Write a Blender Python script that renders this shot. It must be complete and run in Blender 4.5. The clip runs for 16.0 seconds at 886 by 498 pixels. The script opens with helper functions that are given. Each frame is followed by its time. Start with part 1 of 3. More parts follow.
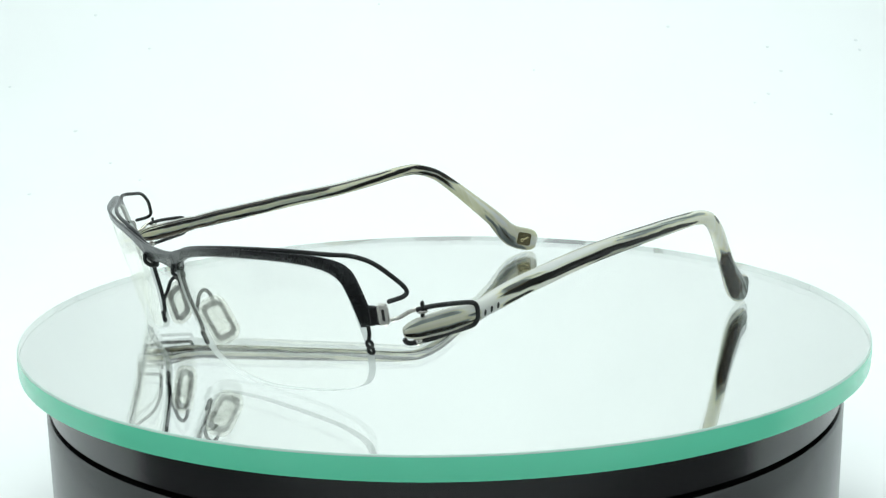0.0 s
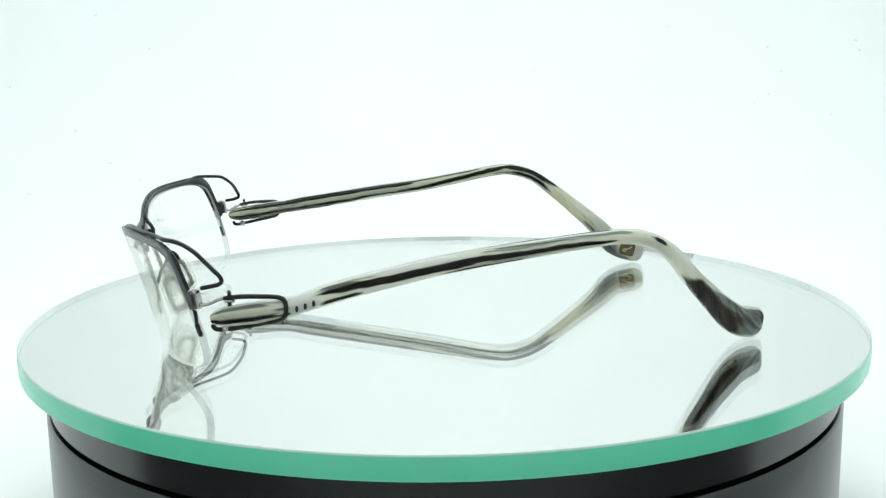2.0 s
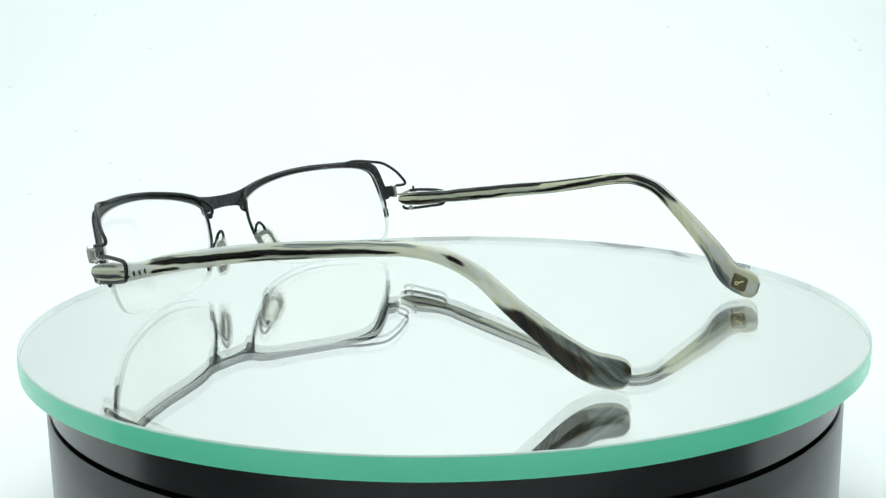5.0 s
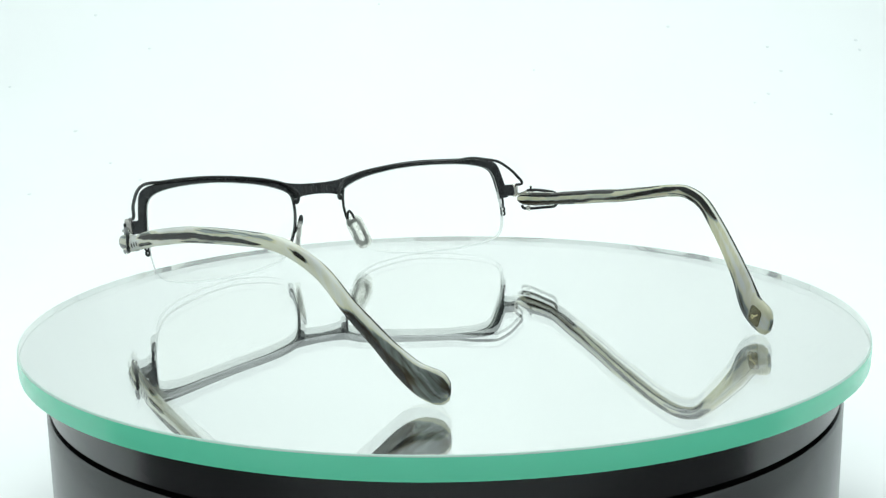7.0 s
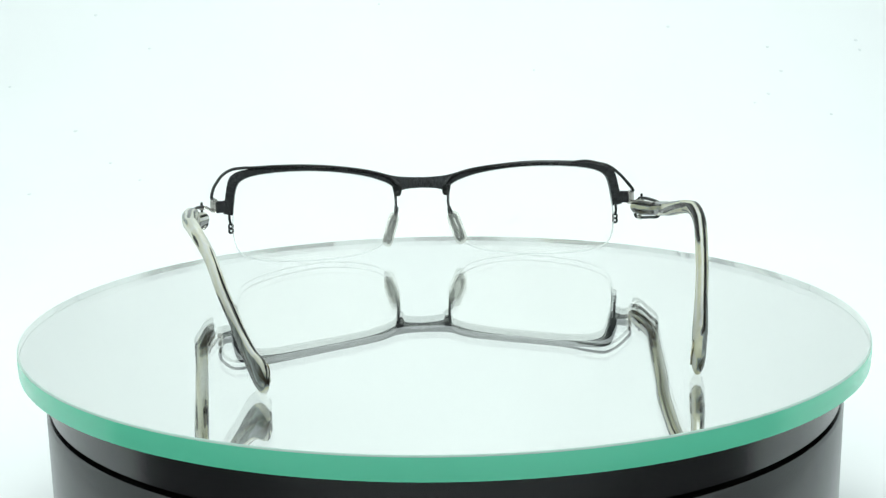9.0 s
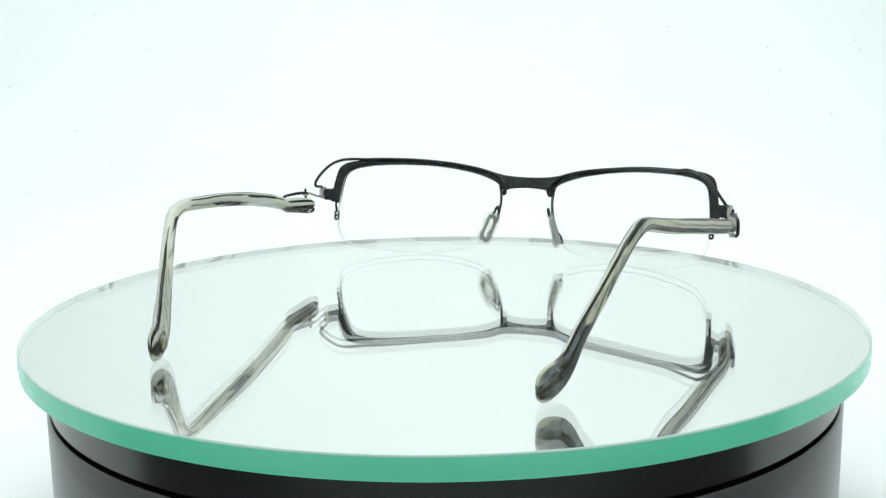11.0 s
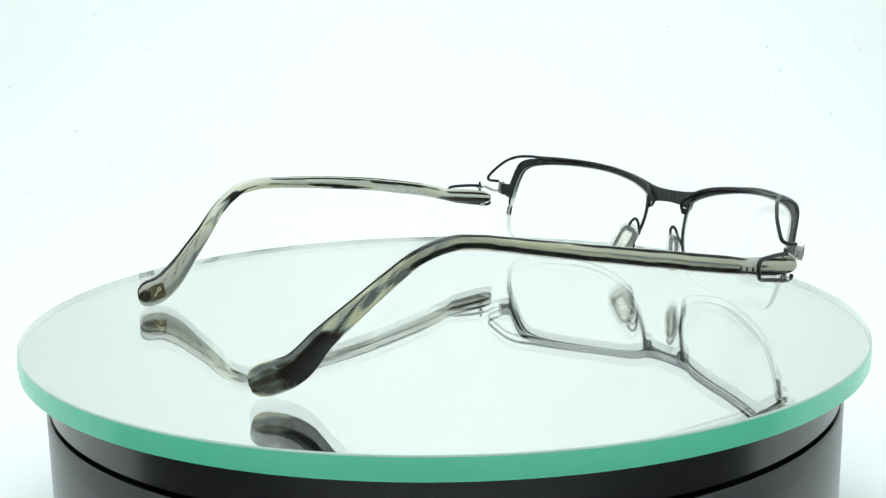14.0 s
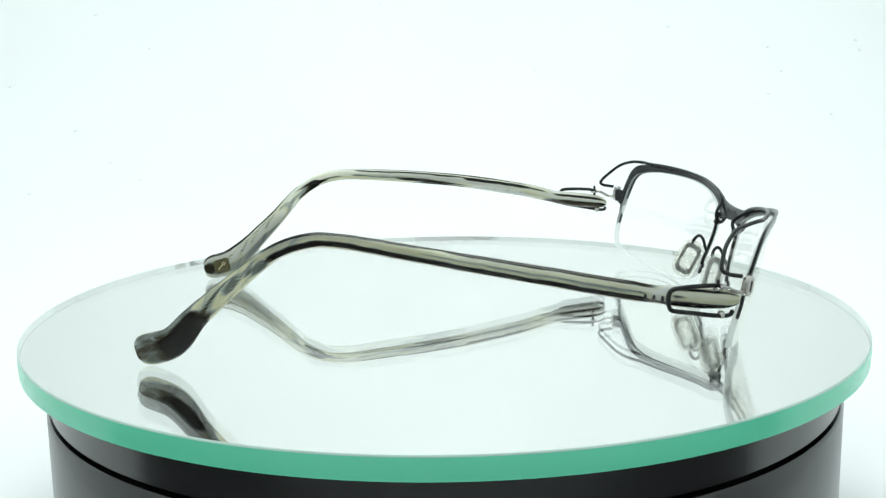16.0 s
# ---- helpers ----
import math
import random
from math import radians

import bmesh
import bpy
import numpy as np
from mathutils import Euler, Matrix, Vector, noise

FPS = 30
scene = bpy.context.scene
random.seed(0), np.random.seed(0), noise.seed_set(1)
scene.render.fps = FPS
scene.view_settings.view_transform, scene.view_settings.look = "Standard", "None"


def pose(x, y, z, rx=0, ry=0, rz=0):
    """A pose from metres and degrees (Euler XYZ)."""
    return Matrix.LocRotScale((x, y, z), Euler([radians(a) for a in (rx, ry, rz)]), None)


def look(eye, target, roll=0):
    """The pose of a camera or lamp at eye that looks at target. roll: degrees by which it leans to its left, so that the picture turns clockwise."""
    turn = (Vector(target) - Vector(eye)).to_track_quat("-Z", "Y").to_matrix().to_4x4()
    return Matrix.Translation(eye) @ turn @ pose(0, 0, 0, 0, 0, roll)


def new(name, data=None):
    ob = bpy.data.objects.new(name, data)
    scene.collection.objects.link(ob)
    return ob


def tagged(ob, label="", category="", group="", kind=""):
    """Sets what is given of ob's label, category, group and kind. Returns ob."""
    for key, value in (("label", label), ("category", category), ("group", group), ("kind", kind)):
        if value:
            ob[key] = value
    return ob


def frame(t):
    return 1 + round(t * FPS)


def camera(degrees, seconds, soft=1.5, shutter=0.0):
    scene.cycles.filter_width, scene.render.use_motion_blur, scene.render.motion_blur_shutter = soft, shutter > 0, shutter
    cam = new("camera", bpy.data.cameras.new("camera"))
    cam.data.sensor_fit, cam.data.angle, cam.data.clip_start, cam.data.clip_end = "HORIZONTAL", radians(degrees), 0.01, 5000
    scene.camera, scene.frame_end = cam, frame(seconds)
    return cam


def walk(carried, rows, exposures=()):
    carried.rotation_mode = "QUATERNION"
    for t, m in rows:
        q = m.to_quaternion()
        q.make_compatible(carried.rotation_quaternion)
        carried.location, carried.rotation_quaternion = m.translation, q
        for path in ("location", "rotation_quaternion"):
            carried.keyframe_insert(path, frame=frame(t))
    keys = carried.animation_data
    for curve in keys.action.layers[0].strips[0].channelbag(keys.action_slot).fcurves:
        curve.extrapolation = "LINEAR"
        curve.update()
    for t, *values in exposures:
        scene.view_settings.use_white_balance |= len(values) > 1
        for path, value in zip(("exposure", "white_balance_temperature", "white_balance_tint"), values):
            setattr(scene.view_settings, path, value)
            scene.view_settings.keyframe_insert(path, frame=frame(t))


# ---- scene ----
# camera: a still close-up of a turntable, 27 cm from its axis
cam = camera(43.49, 16.0, soft=1.3)
EYE = (0.0, -0.26859, 0.066134)
PITCH, ROLL = 10.838, -0.83
AIM = (0.0, EYE[1] + math.cos(radians(PITCH)), EYE[2] - math.sin(radians(PITCH)))
walk(cam, [(0.0, look(EYE, AIM, ROLL)), (16.0, look(EYE, AIM, ROLL))], exposures=[(0.0, 0.0), (16.0, 0.0)])

SPEED = -13.274        # degrees a second, clockwise from above
START = 125.2          # heading of the spectacles at the start
ROWS = [0.5 * k for k in range(33)]

# light: a white light tent with lamp panels under its roof; a front flap, closed but for an opening at the camera, and
# a front fill are added
world = bpy.data.worlds.new("dim_room")
scene.world = world
world.use_nodes = True
world.node_tree.nodes["Background"].inputs["Color"].default_value = (0.93, 1.0, 0.985, 1)
world.node_tree.nodes["Background"].inputs["Strength"].default_value = 0.4


def lamp(name, eye, target, w, h, watts):
    ob = new(name, bpy.data.lights.new(name, "AREA"))
    ob.data.shape, ob.data.size, ob.data.size_y, ob.data.energy = "RECTANGLE", w, h, watts
    ob.data.color = LIGHT_COLOUR
    ob.matrix_world = look(eye, target)


LIGHT_COLOUR = (0.923, 1.0, 0.988)
lamp("roof_lamp", (0, 0.16, 0.74), (0, 0.16, 0), 0.48, 0.46, 2.6)
# unseen fill, added to brighten the back wall and camera-facing surfaces
lamp("front_fill", (0, -0.19, 0.62), (0, 0.8, 0.40), 0.60, 0.14, 0.35)
lamp("rear_lamp", (0, 0.60, 0.76), (0, -0.2, 0.10), 0.60, 0.08, 1.5)


# ---- materials ----
def material(name):
    m = bpy.data.materials.new(name)
    m.use_nodes = True
    nt = m.node_tree
    return m, nt, nt.nodes["Principled BSDF"]


def node(nt, kind, **values):
    n = nt.nodes.new(kind)
    for k, v in values.items():
        n.inputs[k].default_value = v
    return n


def ramp(nt, source, stops):
    n = nt.nodes.new("ShaderNodeValToRGB")
    e = n.color_ramp.elements
    while len(e) < len(stops):
        e.new(0.5)
    for k, (pos, col) in enumerate(stops):
        e[k].position, e[k].color = pos, (*col, 1)
    nt.links.new(source, n.inputs["Fac"])
    return n


def noisy(name, a, b, scale, rough, metal=0.0, bump=0.0, rough_var=0.1, coat=0.0):
    """Paint, metal or plastic with grain at two scales."""
    m, nt, p = material(name)
    tc = nt.nodes.new("ShaderNodeTexCoord")
    n1 = node(nt, "ShaderNodeTexNoise", Scale=scale, Detail=6.0)
    n2 = node(nt, "ShaderNodeTexNoise", Scale=scale * 14, Detail=3.0)
    nt.links.new(tc.outputs["Object"], n1.inputs["Vector"])
    nt.links.new(tc.outputs["Object"], n2.inputs["Vector"])
    c = ramp(nt, n1.outputs["Fac"], [(0.3, a), (0.7, b)])
    nt.links.new(c.outputs["Color"], p.inputs["Base Color"])
    r = ramp(nt, n2.outputs["Fac"], [(0.3, (max(0.0, rough - rough_var),) * 3), (0.7, (rough + rough_var,) * 3)])
    nt.links.new(r.outputs["Color"], p.inputs["Roughness"])
    p.inputs["Metallic"].default_value = metal
    p.inputs["Coat Weight"].default_value = coat
    if bump:
        bn = node(nt, "ShaderNodeBump", Strength=bump, Distance=0.0002)
        nt.links.new(n2.outputs["Fac"], bn.inputs["Height"])
        nt.links.new(bn.outputs["Normal"], p.inputs["Normal"])
    return m


GUNMETAL = noisy("dark_gunmetal", (0.016, 0.017, 0.018), (0.030, 0.032, 0.034), 300, 0.26, 0.55, 0.015)
WIRE = noisy("dark_wire", (0.012, 0.013, 0.013), (0.024, 0.025, 0.025), 400, 0.30, 0.5, 0.04)
SILVER = noisy("bright_steel", (0.40, 0.385, 0.36), (0.56, 0.545, 0.51), 500, 0.2, 1.0, 0.05)
SLOT = noisy("dark_slot", (0.008, 0.008, 0.008), (0.02, 0.02, 0.02), 500, 0.5)
PAD_PLATE = noisy("grey_pad_plate", (0.17, 0.175, 0.175), (0.23, 0.235, 0.235), 500, 0.35, 0.7, 0.05)
BRASS = noisy("dull_gold", (0.52, 0.46, 0.24), (0.66, 0.60, 0.36), 600, 0.32, 0.7, 0.05)
PLAQUE = noisy("dark_olive_plaque", (0.11, 0.095, 0.05), (0.17, 0.15, 0.085), 500, 0.2, 0.8)
TABLE = noisy("dark_table", (0.05, 0.05, 0.05), (0.08, 0.08, 0.08), 9, 0.6, 0.0, 0.05)
SPECK = noisy("pale_grey_camera_dust", (0.74, 0.78, 0.78), (0.79, 0.82, 0.82), 300, 0.8)
PAPER = noisy("white_sweep_paper", (0.86, 0.885, 0.885), (0.89, 0.91, 0.91), 6, 0.8, 0.0, 0.02)
BLACK = noisy("glossy_black_plastic", (0.004, 0.004, 0.005), (0.008, 0.008, 0.009), 60, 0.23, 0.0, 0.0, 0.015, 0.0)
BLACK.node_tree.nodes["Principled BSDF"].inputs["Specular IOR Level"].default_value = 0.75
def let_through(m, colour, share):
    """Lets part of the light pass through from behind, as thick glass and horn do."""
    nt = m.node_tree
    t = node(nt, "ShaderNodeBsdfTranslucent", Color=(*colour, 1))
    mix = node(nt, "ShaderNodeMixShader", Fac=share)
    nt.links.new(nt.nodes["Principled BSDF"].outputs[0], mix.inputs[1])
    nt.links.new(t.outputs[0], mix.inputs[2])
    nt.links.new(mix.outputs[0], nt.nodes["Material Output"].inputs["Surface"])
    return m


def see_through(m, share):
    nt = m.node_tree
    t = node(nt, "ShaderNodeBsdfTransparent", Color=(1, 1, 1, 1))
    mix = node(nt, "ShaderNodeMixShader", Fac=share)
    nt.links.new(nt.nodes["Principled BSDF"].outputs[0], mix.inputs[1])
    nt.links.new(t.outputs[0], mix.inputs[2])
    nt.links.new(mix.outputs[0], nt.nodes["Material Output"].inputs["Surface"])
    return m


EDGE = noisy("green_glass_edge", (0.17, 0.87, 0.56), (0.20, 0.91, 0.60), 25, 0.2, 0.0, 0.02, 0.05)
LINING = noisy("inner_edge_mirror", (0.90, 0.93, 0.91), (0.95, 0.98, 0.96), 40, 0.0, 1.0, 0.0, 0.0)
BEVEL = noisy("ground_arris", (0.46, 0.62, 0.55), (0.54, 0.69, 0.62), 60, 0.35)
LENS_EDGE = see_through(noisy("frosted_lens_edge", (0.72, 0.78, 0.77), (0.82, 0.86, 0.85), 500, 0.4), 0.5)


def make_pad():
    m, nt, p = material("milky_silicone")
    n = node(nt, "ShaderNodeTexNoise", Scale=500.0, Detail=4.0)
    tc = nt.nodes.new("ShaderNodeTexCoord")
    nt.links.new(tc.outputs["Object"], n.inputs["Vector"])
    c = ramp(nt, n.outputs["Fac"], [(0.3, (0.90, 0.92, 0.87)), (0.7, (0.95, 0.96, 0.93))])
    nt.links.new(c.outputs["Color"], p.inputs["Base Color"])
    p.inputs["Roughness"].default_value = 0.25
    let_through(m, (1.0, 1.0, 0.96), 0.6)
    out = nt.nodes["Material Output"].inputs["Surface"]
    mix = node(nt, "ShaderNodeMixShader", Fac=0.74)
    t = node(nt, "ShaderNodeBsdfTransparent", Color=(1.0, 1.0, 0.97, 1))
    nt.links.new(out.links[0].from_socket, mix.inputs[1])
    nt.links.new(t.outputs[0], mix.inputs[2])
    nt.links.new(mix.outputs[0], out)
    return m


def make_glass():
    m, nt, p = material("clear_float_glass")
    nt.nodes.remove(p)
    g = node(nt, "ShaderNodeBsdfGlass", Color=(1.0, 1.0, 1.0, 1), Roughness=0.0, IOR=1.5)
    nt.links.new(g.outputs[0], nt.nodes["Material Output"].inputs["Surface"])
    return m


def make_mirror():
    m, nt, p = material("silvered_back")
    tc = nt.nodes.new("ShaderNodeTexCoord")
    n = node(nt, "ShaderNodeTexNoise", Scale=14.0, Detail=4.0)
    nt.links.new(tc.outputs["Object"], n.inputs["Vector"])
    c = ramp(nt, n.outputs["Fac"], [(0.3, (0.968, 0.984, 0.960)), (0.7, (0.976, 0.990, 0.968))])
    nt.links.new(c.outputs["Color"], p.inputs["Base Color"])
    p.inputs["Metallic"].default_value = 1.0
    p.inputs["Roughness"].default_value = 0.0
    return m


def make_lens():
    m, nt, p = material("coated_lens")
    nt.nodes.remove(p)
    t = node(nt, "ShaderNodeBsdfTransparent", Color=(1.0, 1.0, 0.998, 1))
    g = node(nt, "ShaderNodeBsdfGlossy", Color=(1.0, 1.0, 0.93, 1), Roughness=0.03)
    fr = node(nt, "ShaderNodeLayerWeight", Blend=0.5)
    steep = nt.nodes.new("ShaderNodeMath")
    steep.operation = "POWER"
    steep.inputs[1].default_value = 4.0
    nt.links.new(fr.outputs["Facing"], steep.inputs[0])
    f = nt.nodes.new("ShaderNodeMath")
    f.operation = "MULTIPLY_ADD"
    f.inputs[1].default_value, f.inputs[2].default_value = 0.45, 0.025
    nt.links.new(steep.outputs[0], f.inputs[0])
    mix = nt.nodes.new("ShaderNodeMixShader")
    nt.links.new(f.outputs[0], mix.inputs["Fac"])
    nt.links.new(t.outputs[0], mix.inputs[1])
    nt.links.new(g.outputs[0], mix.inputs[2])
    nt.links.new(mix.outputs[0], nt.nodes["Material Output"].inputs["Surface"])
    return m


def make_horn():
    """Horn acetate: the streaks of each temple ("tone", 0 black to 1 white) broken up by long grain."""
    m, nt, p = material("striped_horn_acetate")
    at = nt.nodes.new("ShaderNodeAttribute")
    at.attribute_name = "rest"
    tone = nt.nodes.new("ShaderNodeAttribute")
    tone.attribute_name = "tone"

    def grain(sx, sy, detail, size):
        mp = nt.nodes.new("ShaderNodeMapping")
        mp.inputs["Scale"].default_value = (sx, sy, sx)
        nt.links.new(at.outputs["Vector"], mp.inputs["Vector"])
        n = node(nt, "ShaderNodeTexNoise", Scale=1.0, Detail=detail, Roughness=0.5, Distortion=0.4)
        nt.links.new(mp.outputs["Vector"], n.inputs["Vector"])
        k = nt.nodes.new("ShaderNodeMath")
        k.operation = "MULTIPLY_ADD"
        k.inputs[1].default_value, k.inputs[2].default_value = size, -0.5 * size
        nt.links.new(n.outputs["Fac"], k.inputs[0])
        return k.outputs[0]

    def plus(a, b):
        k = nt.nodes.new("ShaderNodeMath")
        k.operation = "ADD"
        nt.links.new(a, k.inputs[0])
        nt.links.new(b, k.inputs[1])
        return k.outputs[0]

    fac = plus(plus(tone.outputs["Fac"], grain(520, 30, 2.0, 0.26)), grain(1900, 130, 3.0, 0.16))
    c = ramp(nt, fac, [(0.0, (0.006, 0.005, 0.003)), (0.15, (0.008, 0.006, 0.004)), (0.24, (0.045, 0.031, 0.017)), (0.33, (0.095, 0.085, 0.060)), (0.44, (0.22, 0.25, 0.245)),
                       (0.54, (0.43, 0.48, 0.475)), (0.63, (0.80, 0.785, 0.56)), (0.73, (0.90, 0.89, 0.74)), (0.84, (0.95, 0.965, 0.94)), (1.0, (0.95, 0.97, 0.97))])
    nt.links.new(c.outputs["Color"], p.inputs["Base Color"])
    p.inputs["Roughness"].default_value = 0.1
    p.inputs["Specular IOR Level"].default_value = 0.4
    p.inputs["Coat Weight"].default_value = 0.3
    p.inputs["Coat Roughness"].default_value = 0.03
    let_through(m, (1, 1, 1), 0.38)
    for n in nt.nodes:
        if n.type == "BSDF_TRANSLUCENT":
            nt.links.new(c.outputs["Color"], n.inputs["Color"])
    out = nt.nodes["Material Output"].inputs["Surface"]
    mix = node(nt, "ShaderNodeMixShader", Fac=0.22)
    clear = nt.nodes.new("ShaderNodeBsdfTransparent")
    nt.links.new(c.outputs["Color"], clear.inputs["Color"])
    nt.links.new(out.links[0].from_socket, mix.inputs[1])
    nt.links.new(clear.outputs[0], mix.inputs[2])
    nt.links.new(mix.outputs[0], out)
    return m


HORN = make_horn()
PAD, GLASS, MIRROR, LENS = make_pad(), make_glass(), make_mirror(), make_lens()


# ---- shape helpers (all spectacle sizes in millimetres) ----
def part(name, bm, mat, parent=None, label="", smooth=True):
    me = bpy.data.meshes.new(name)
    bm.normal_update()
    bm.to_mesh(me)
    bm.free()
    for q in (mat if isinstance(mat, (list, tuple)) else [mat]):
        me.materials.append(q)
    if smooth:
        me.polygons.foreach_set("use_smooth", [True] * len(me.polygons))
        me.set_sharp_from_angle(angle=radians(40))
    ob = new(name, me)
    ob.parent = parent
    if label:
        tagged(ob, label)
    return ob


def mm(p):
    return Vector(((p[0] + 0.69) / 1000, p[1] / 1000, p[2] / 1000))


def spline(pts, per=6):
    """Catmull-Rom through rows of any length, per steps a span."""
    q = np.array(pts, float)
    q = np.vstack([2 * q[0] - q[1], q, 2 * q[-1] - q[-2]])
    out = []
    for i in range(1, len(q) - 2):
        a, b, c, d = q[i - 1:i + 3]
        for k in range(per):
            t = k / per
            out.append(0.5 * (2 * b + (c - a) * t + (2 * a - 5 * b + 4 * c - d) * t * t + (3 * b - a - 3 * c + d) * t ** 3))
    out.append(q[-2])
    return np.array(out)


def tube(bm, path, radius, seg=10, closed=False):
    """A round wire along a path in millimetres, with domed ends."""
    pts = [Vector(p) for p in path]
    n = len(pts)
    up = Vector((0.3, 0.2, 1)).normalized()
    rings = []
    for i, p in enumerate(pts):
        if closed:
            d = (pts[(i + 1) % n] - pts[i - 1]).normalized()
        else:
            d = (pts[min(i + 1, n - 1)] - pts[max(i - 1, 0)]).normalized()
        a = d.cross(up)
        if a.length < 0.05:
            a = d.cross(Vector((1, 0, 0)))
        a.normalize()
        b = a.cross(d).normalized()
        up = b
        r = radius[i] if isinstance(radius, (list, tuple)) else radius
        rings.append([bm.verts.new(mm(p + (a * math.cos(k * math.tau / seg) + b * math.sin(k * math.tau / seg)) * r)) for k in range(seg)])
    for i in range(n if closed else n - 1):
        r0, r1 = rings[i], rings[(i + 1) % n]
        for k in range(seg):
            bm.faces.new((r0[k], r0[(k + 1) % seg], r1[(k + 1) % seg], r1[k]))
    if not closed:
        for ring, p, q in ((rings[0], pts[0], pts[1]), (rings[-1], pts[-1], pts[-2])):
            r = radius[0] if isinstance(radius, (list, tuple)) else radius
            tip = bm.verts.new(mm(p + (p - q).normalized() * r * 0.6))
            for k in range(seg):
                bm.faces.new((ring[k], ring[(k + 1) % seg], tip))
    bmesh.ops.recalc_face_normals(bm, faces=bm.faces)
    return bm


def wire(name, pts, radius, mat, parent, label="", per=6, closed=False):
    return part(name, tube(bmesh.new(), spline(pts, per), radius, closed=closed), mat, parent, label)


def rounded_slab(bm, centre, ax, ay, az, w, h, d, r, steps=5, inner=None):
    """A slab w x h (rounded corners r) of depth d on the axes given; inner: a rounded hole of that size (w, h, r)."""
    ax, ay, az, c = Vector(ax).normalized(), Vector(ay).normalized(), Vector(az).normalized(), Vector(centre)

    def loop(w_, h_, r_):
        out = []
        for sx, sy, a0 in ((1, 1, 0), (-1, 1, 90), (-1, -1, 180), (1, -1, 270)):
            for k in range(steps + 1):
                a = radians(a0 + 90 * k / steps)
                out.append((sx * (w_ / 2 - r_) + r_ * math.cos(a), sy * (h_ / 2 - r_) + r_ * math.sin(a)))
        return out

    def ring(l, z):
        return [bm.verts.new(mm(c + ax * x + ay * y + az * z)) for x, y in l]

    def band(a, b):
        for k in range(len(a)):
            bm.faces.new((a[k], a[(k + 1) % len(a)], b[(k + 1) % len(b)], b[k]))
    e = min(0.25 * d, 0.25)
    outer = [ring(loop(w - 2 * e, h - 2 * e, max(r - e, 0.05)), -d / 2), ring(loop(w, h, r), -d / 2 + e), ring(loop(w, h, r), d / 2 - e), ring(loop(w - 2 * e, h - 2 * e, max(r - e, 0.05)), d / 2)]
    for a, b in zip(outer, outer[1:]):
        band(a, b)
    if inner:
        i0, i1 = ring(loop(*inner), -d / 2), ring(loop(*inner), d / 2)
        band(outer[3], i1), band(i1, i0), band(i0, outer[0])
    else:
        bm.faces.new(outer[3]), bm.faces.new(outer[0][::-1])
    bmesh.ops.recalc_face_normals(bm, faces=bm.faces)
    return bm


# ---- the setting ----
FLOOR_Z = -0.054


# dots set on the paper in place of dust on the camera lens
CAMERA_DUST = [(-0.3385, 35.92, 0.0012), (-0.2358, 41.59, 0.0011), (-0.2861, 46.67, 0.0011), (0.1874, 43.78, 0.0013), (0.2689, 36.66, 0.0014), (0.2642, 40.48, 0.0011), (0.337, 41.33, 0.0013), (0.3374, 39.84, 0.0012), (0.2529, 33.03, 0.0012), (0.2938, 29.45, 0.0011), (-0.2733, 28.41, 0.0013), (-0.2363, 22.5, 0.0011), (-0.2093, 19.13, 0.0011), (-0.2797, 16.57, 0.0012), (0.0742, 37.4, 0.001), (-0.0505, 47.71, 0.0011), (0.24, 31.56, 0.001)]    # across, degrees up the curve, radius


def build_sweep():
    """White paper: floor, a wide curve, and the wall behind."""
    bm = bmesh.new()
    prof = [(-0.075, FLOOR_Z), (0.0, FLOOR_Z), (0.1, FLOOR_Z), (0.35, FLOOR_Z)]
    for k in range(1, 17):
        a = radians(90 * k / 16)
        prof.append((0.35 + 0.45 * math.sin(a), FLOOR_Z + 0.45 - 0.45 * math.cos(a)))
    prof += [(0.80, 0.6), (0.80, 0.78)]
    xs = [-0.55, -0.25, 0, 0.25, 0.55]
    rows = []
    for dz in (0.0, -0.0006):
        rows.append([[bm.verts.new((x, y - dz, z + dz)) for x in xs] for y, z in prof])
    for rr in rows:
        for a, b in zip(rr, rr[1:]):
            for k in range(len(xs) - 1):
                bm.faces.new((a[k], a[k + 1], b[k + 1], b[k]))
    bmesh.ops.recalc_face_normals(bm, faces=bm.faces)
    sweep = part("backdrop", bm, PAPER)
    for x, t, size in CAMERA_DUST:
        a = radians(t)
        b = bmesh.new()
        m = Matrix.Translation((x, 0.35 + 0.4494 * math.sin(a), FLOOR_Z + 0.45 - 0.4494 * math.cos(a))) @ Matrix.Rotation(a, 4, "X")
        bmesh.ops.create_cone(b, cap_ends=True, segments=12, radius1=size * 1.25, radius2=size * 0.8, depth=0.0003, matrix=m)
        part("camera_dust_dot", b, SPECK, sweep)
    return tagged(sweep, "seamless white paper sweep behind and under the turntable", "backdrop", kind="structure")


def slab(name, x0, x1, y0, y1, z0, z1, mat, label, category):
    bm = bmesh.new()
    bmesh.ops.create_cube(bm, size=1, matrix=Matrix.Translation(((x0 + x1) / 2, (y0 + y1) / 2, (z0 + z1) / 2)) @ Matrix.Diagonal((x1 - x0, y1 - y0, z1 - z0, 1)))
    return tagged(part(name, bm, mat, smooth=False), label, category, kind="structure")


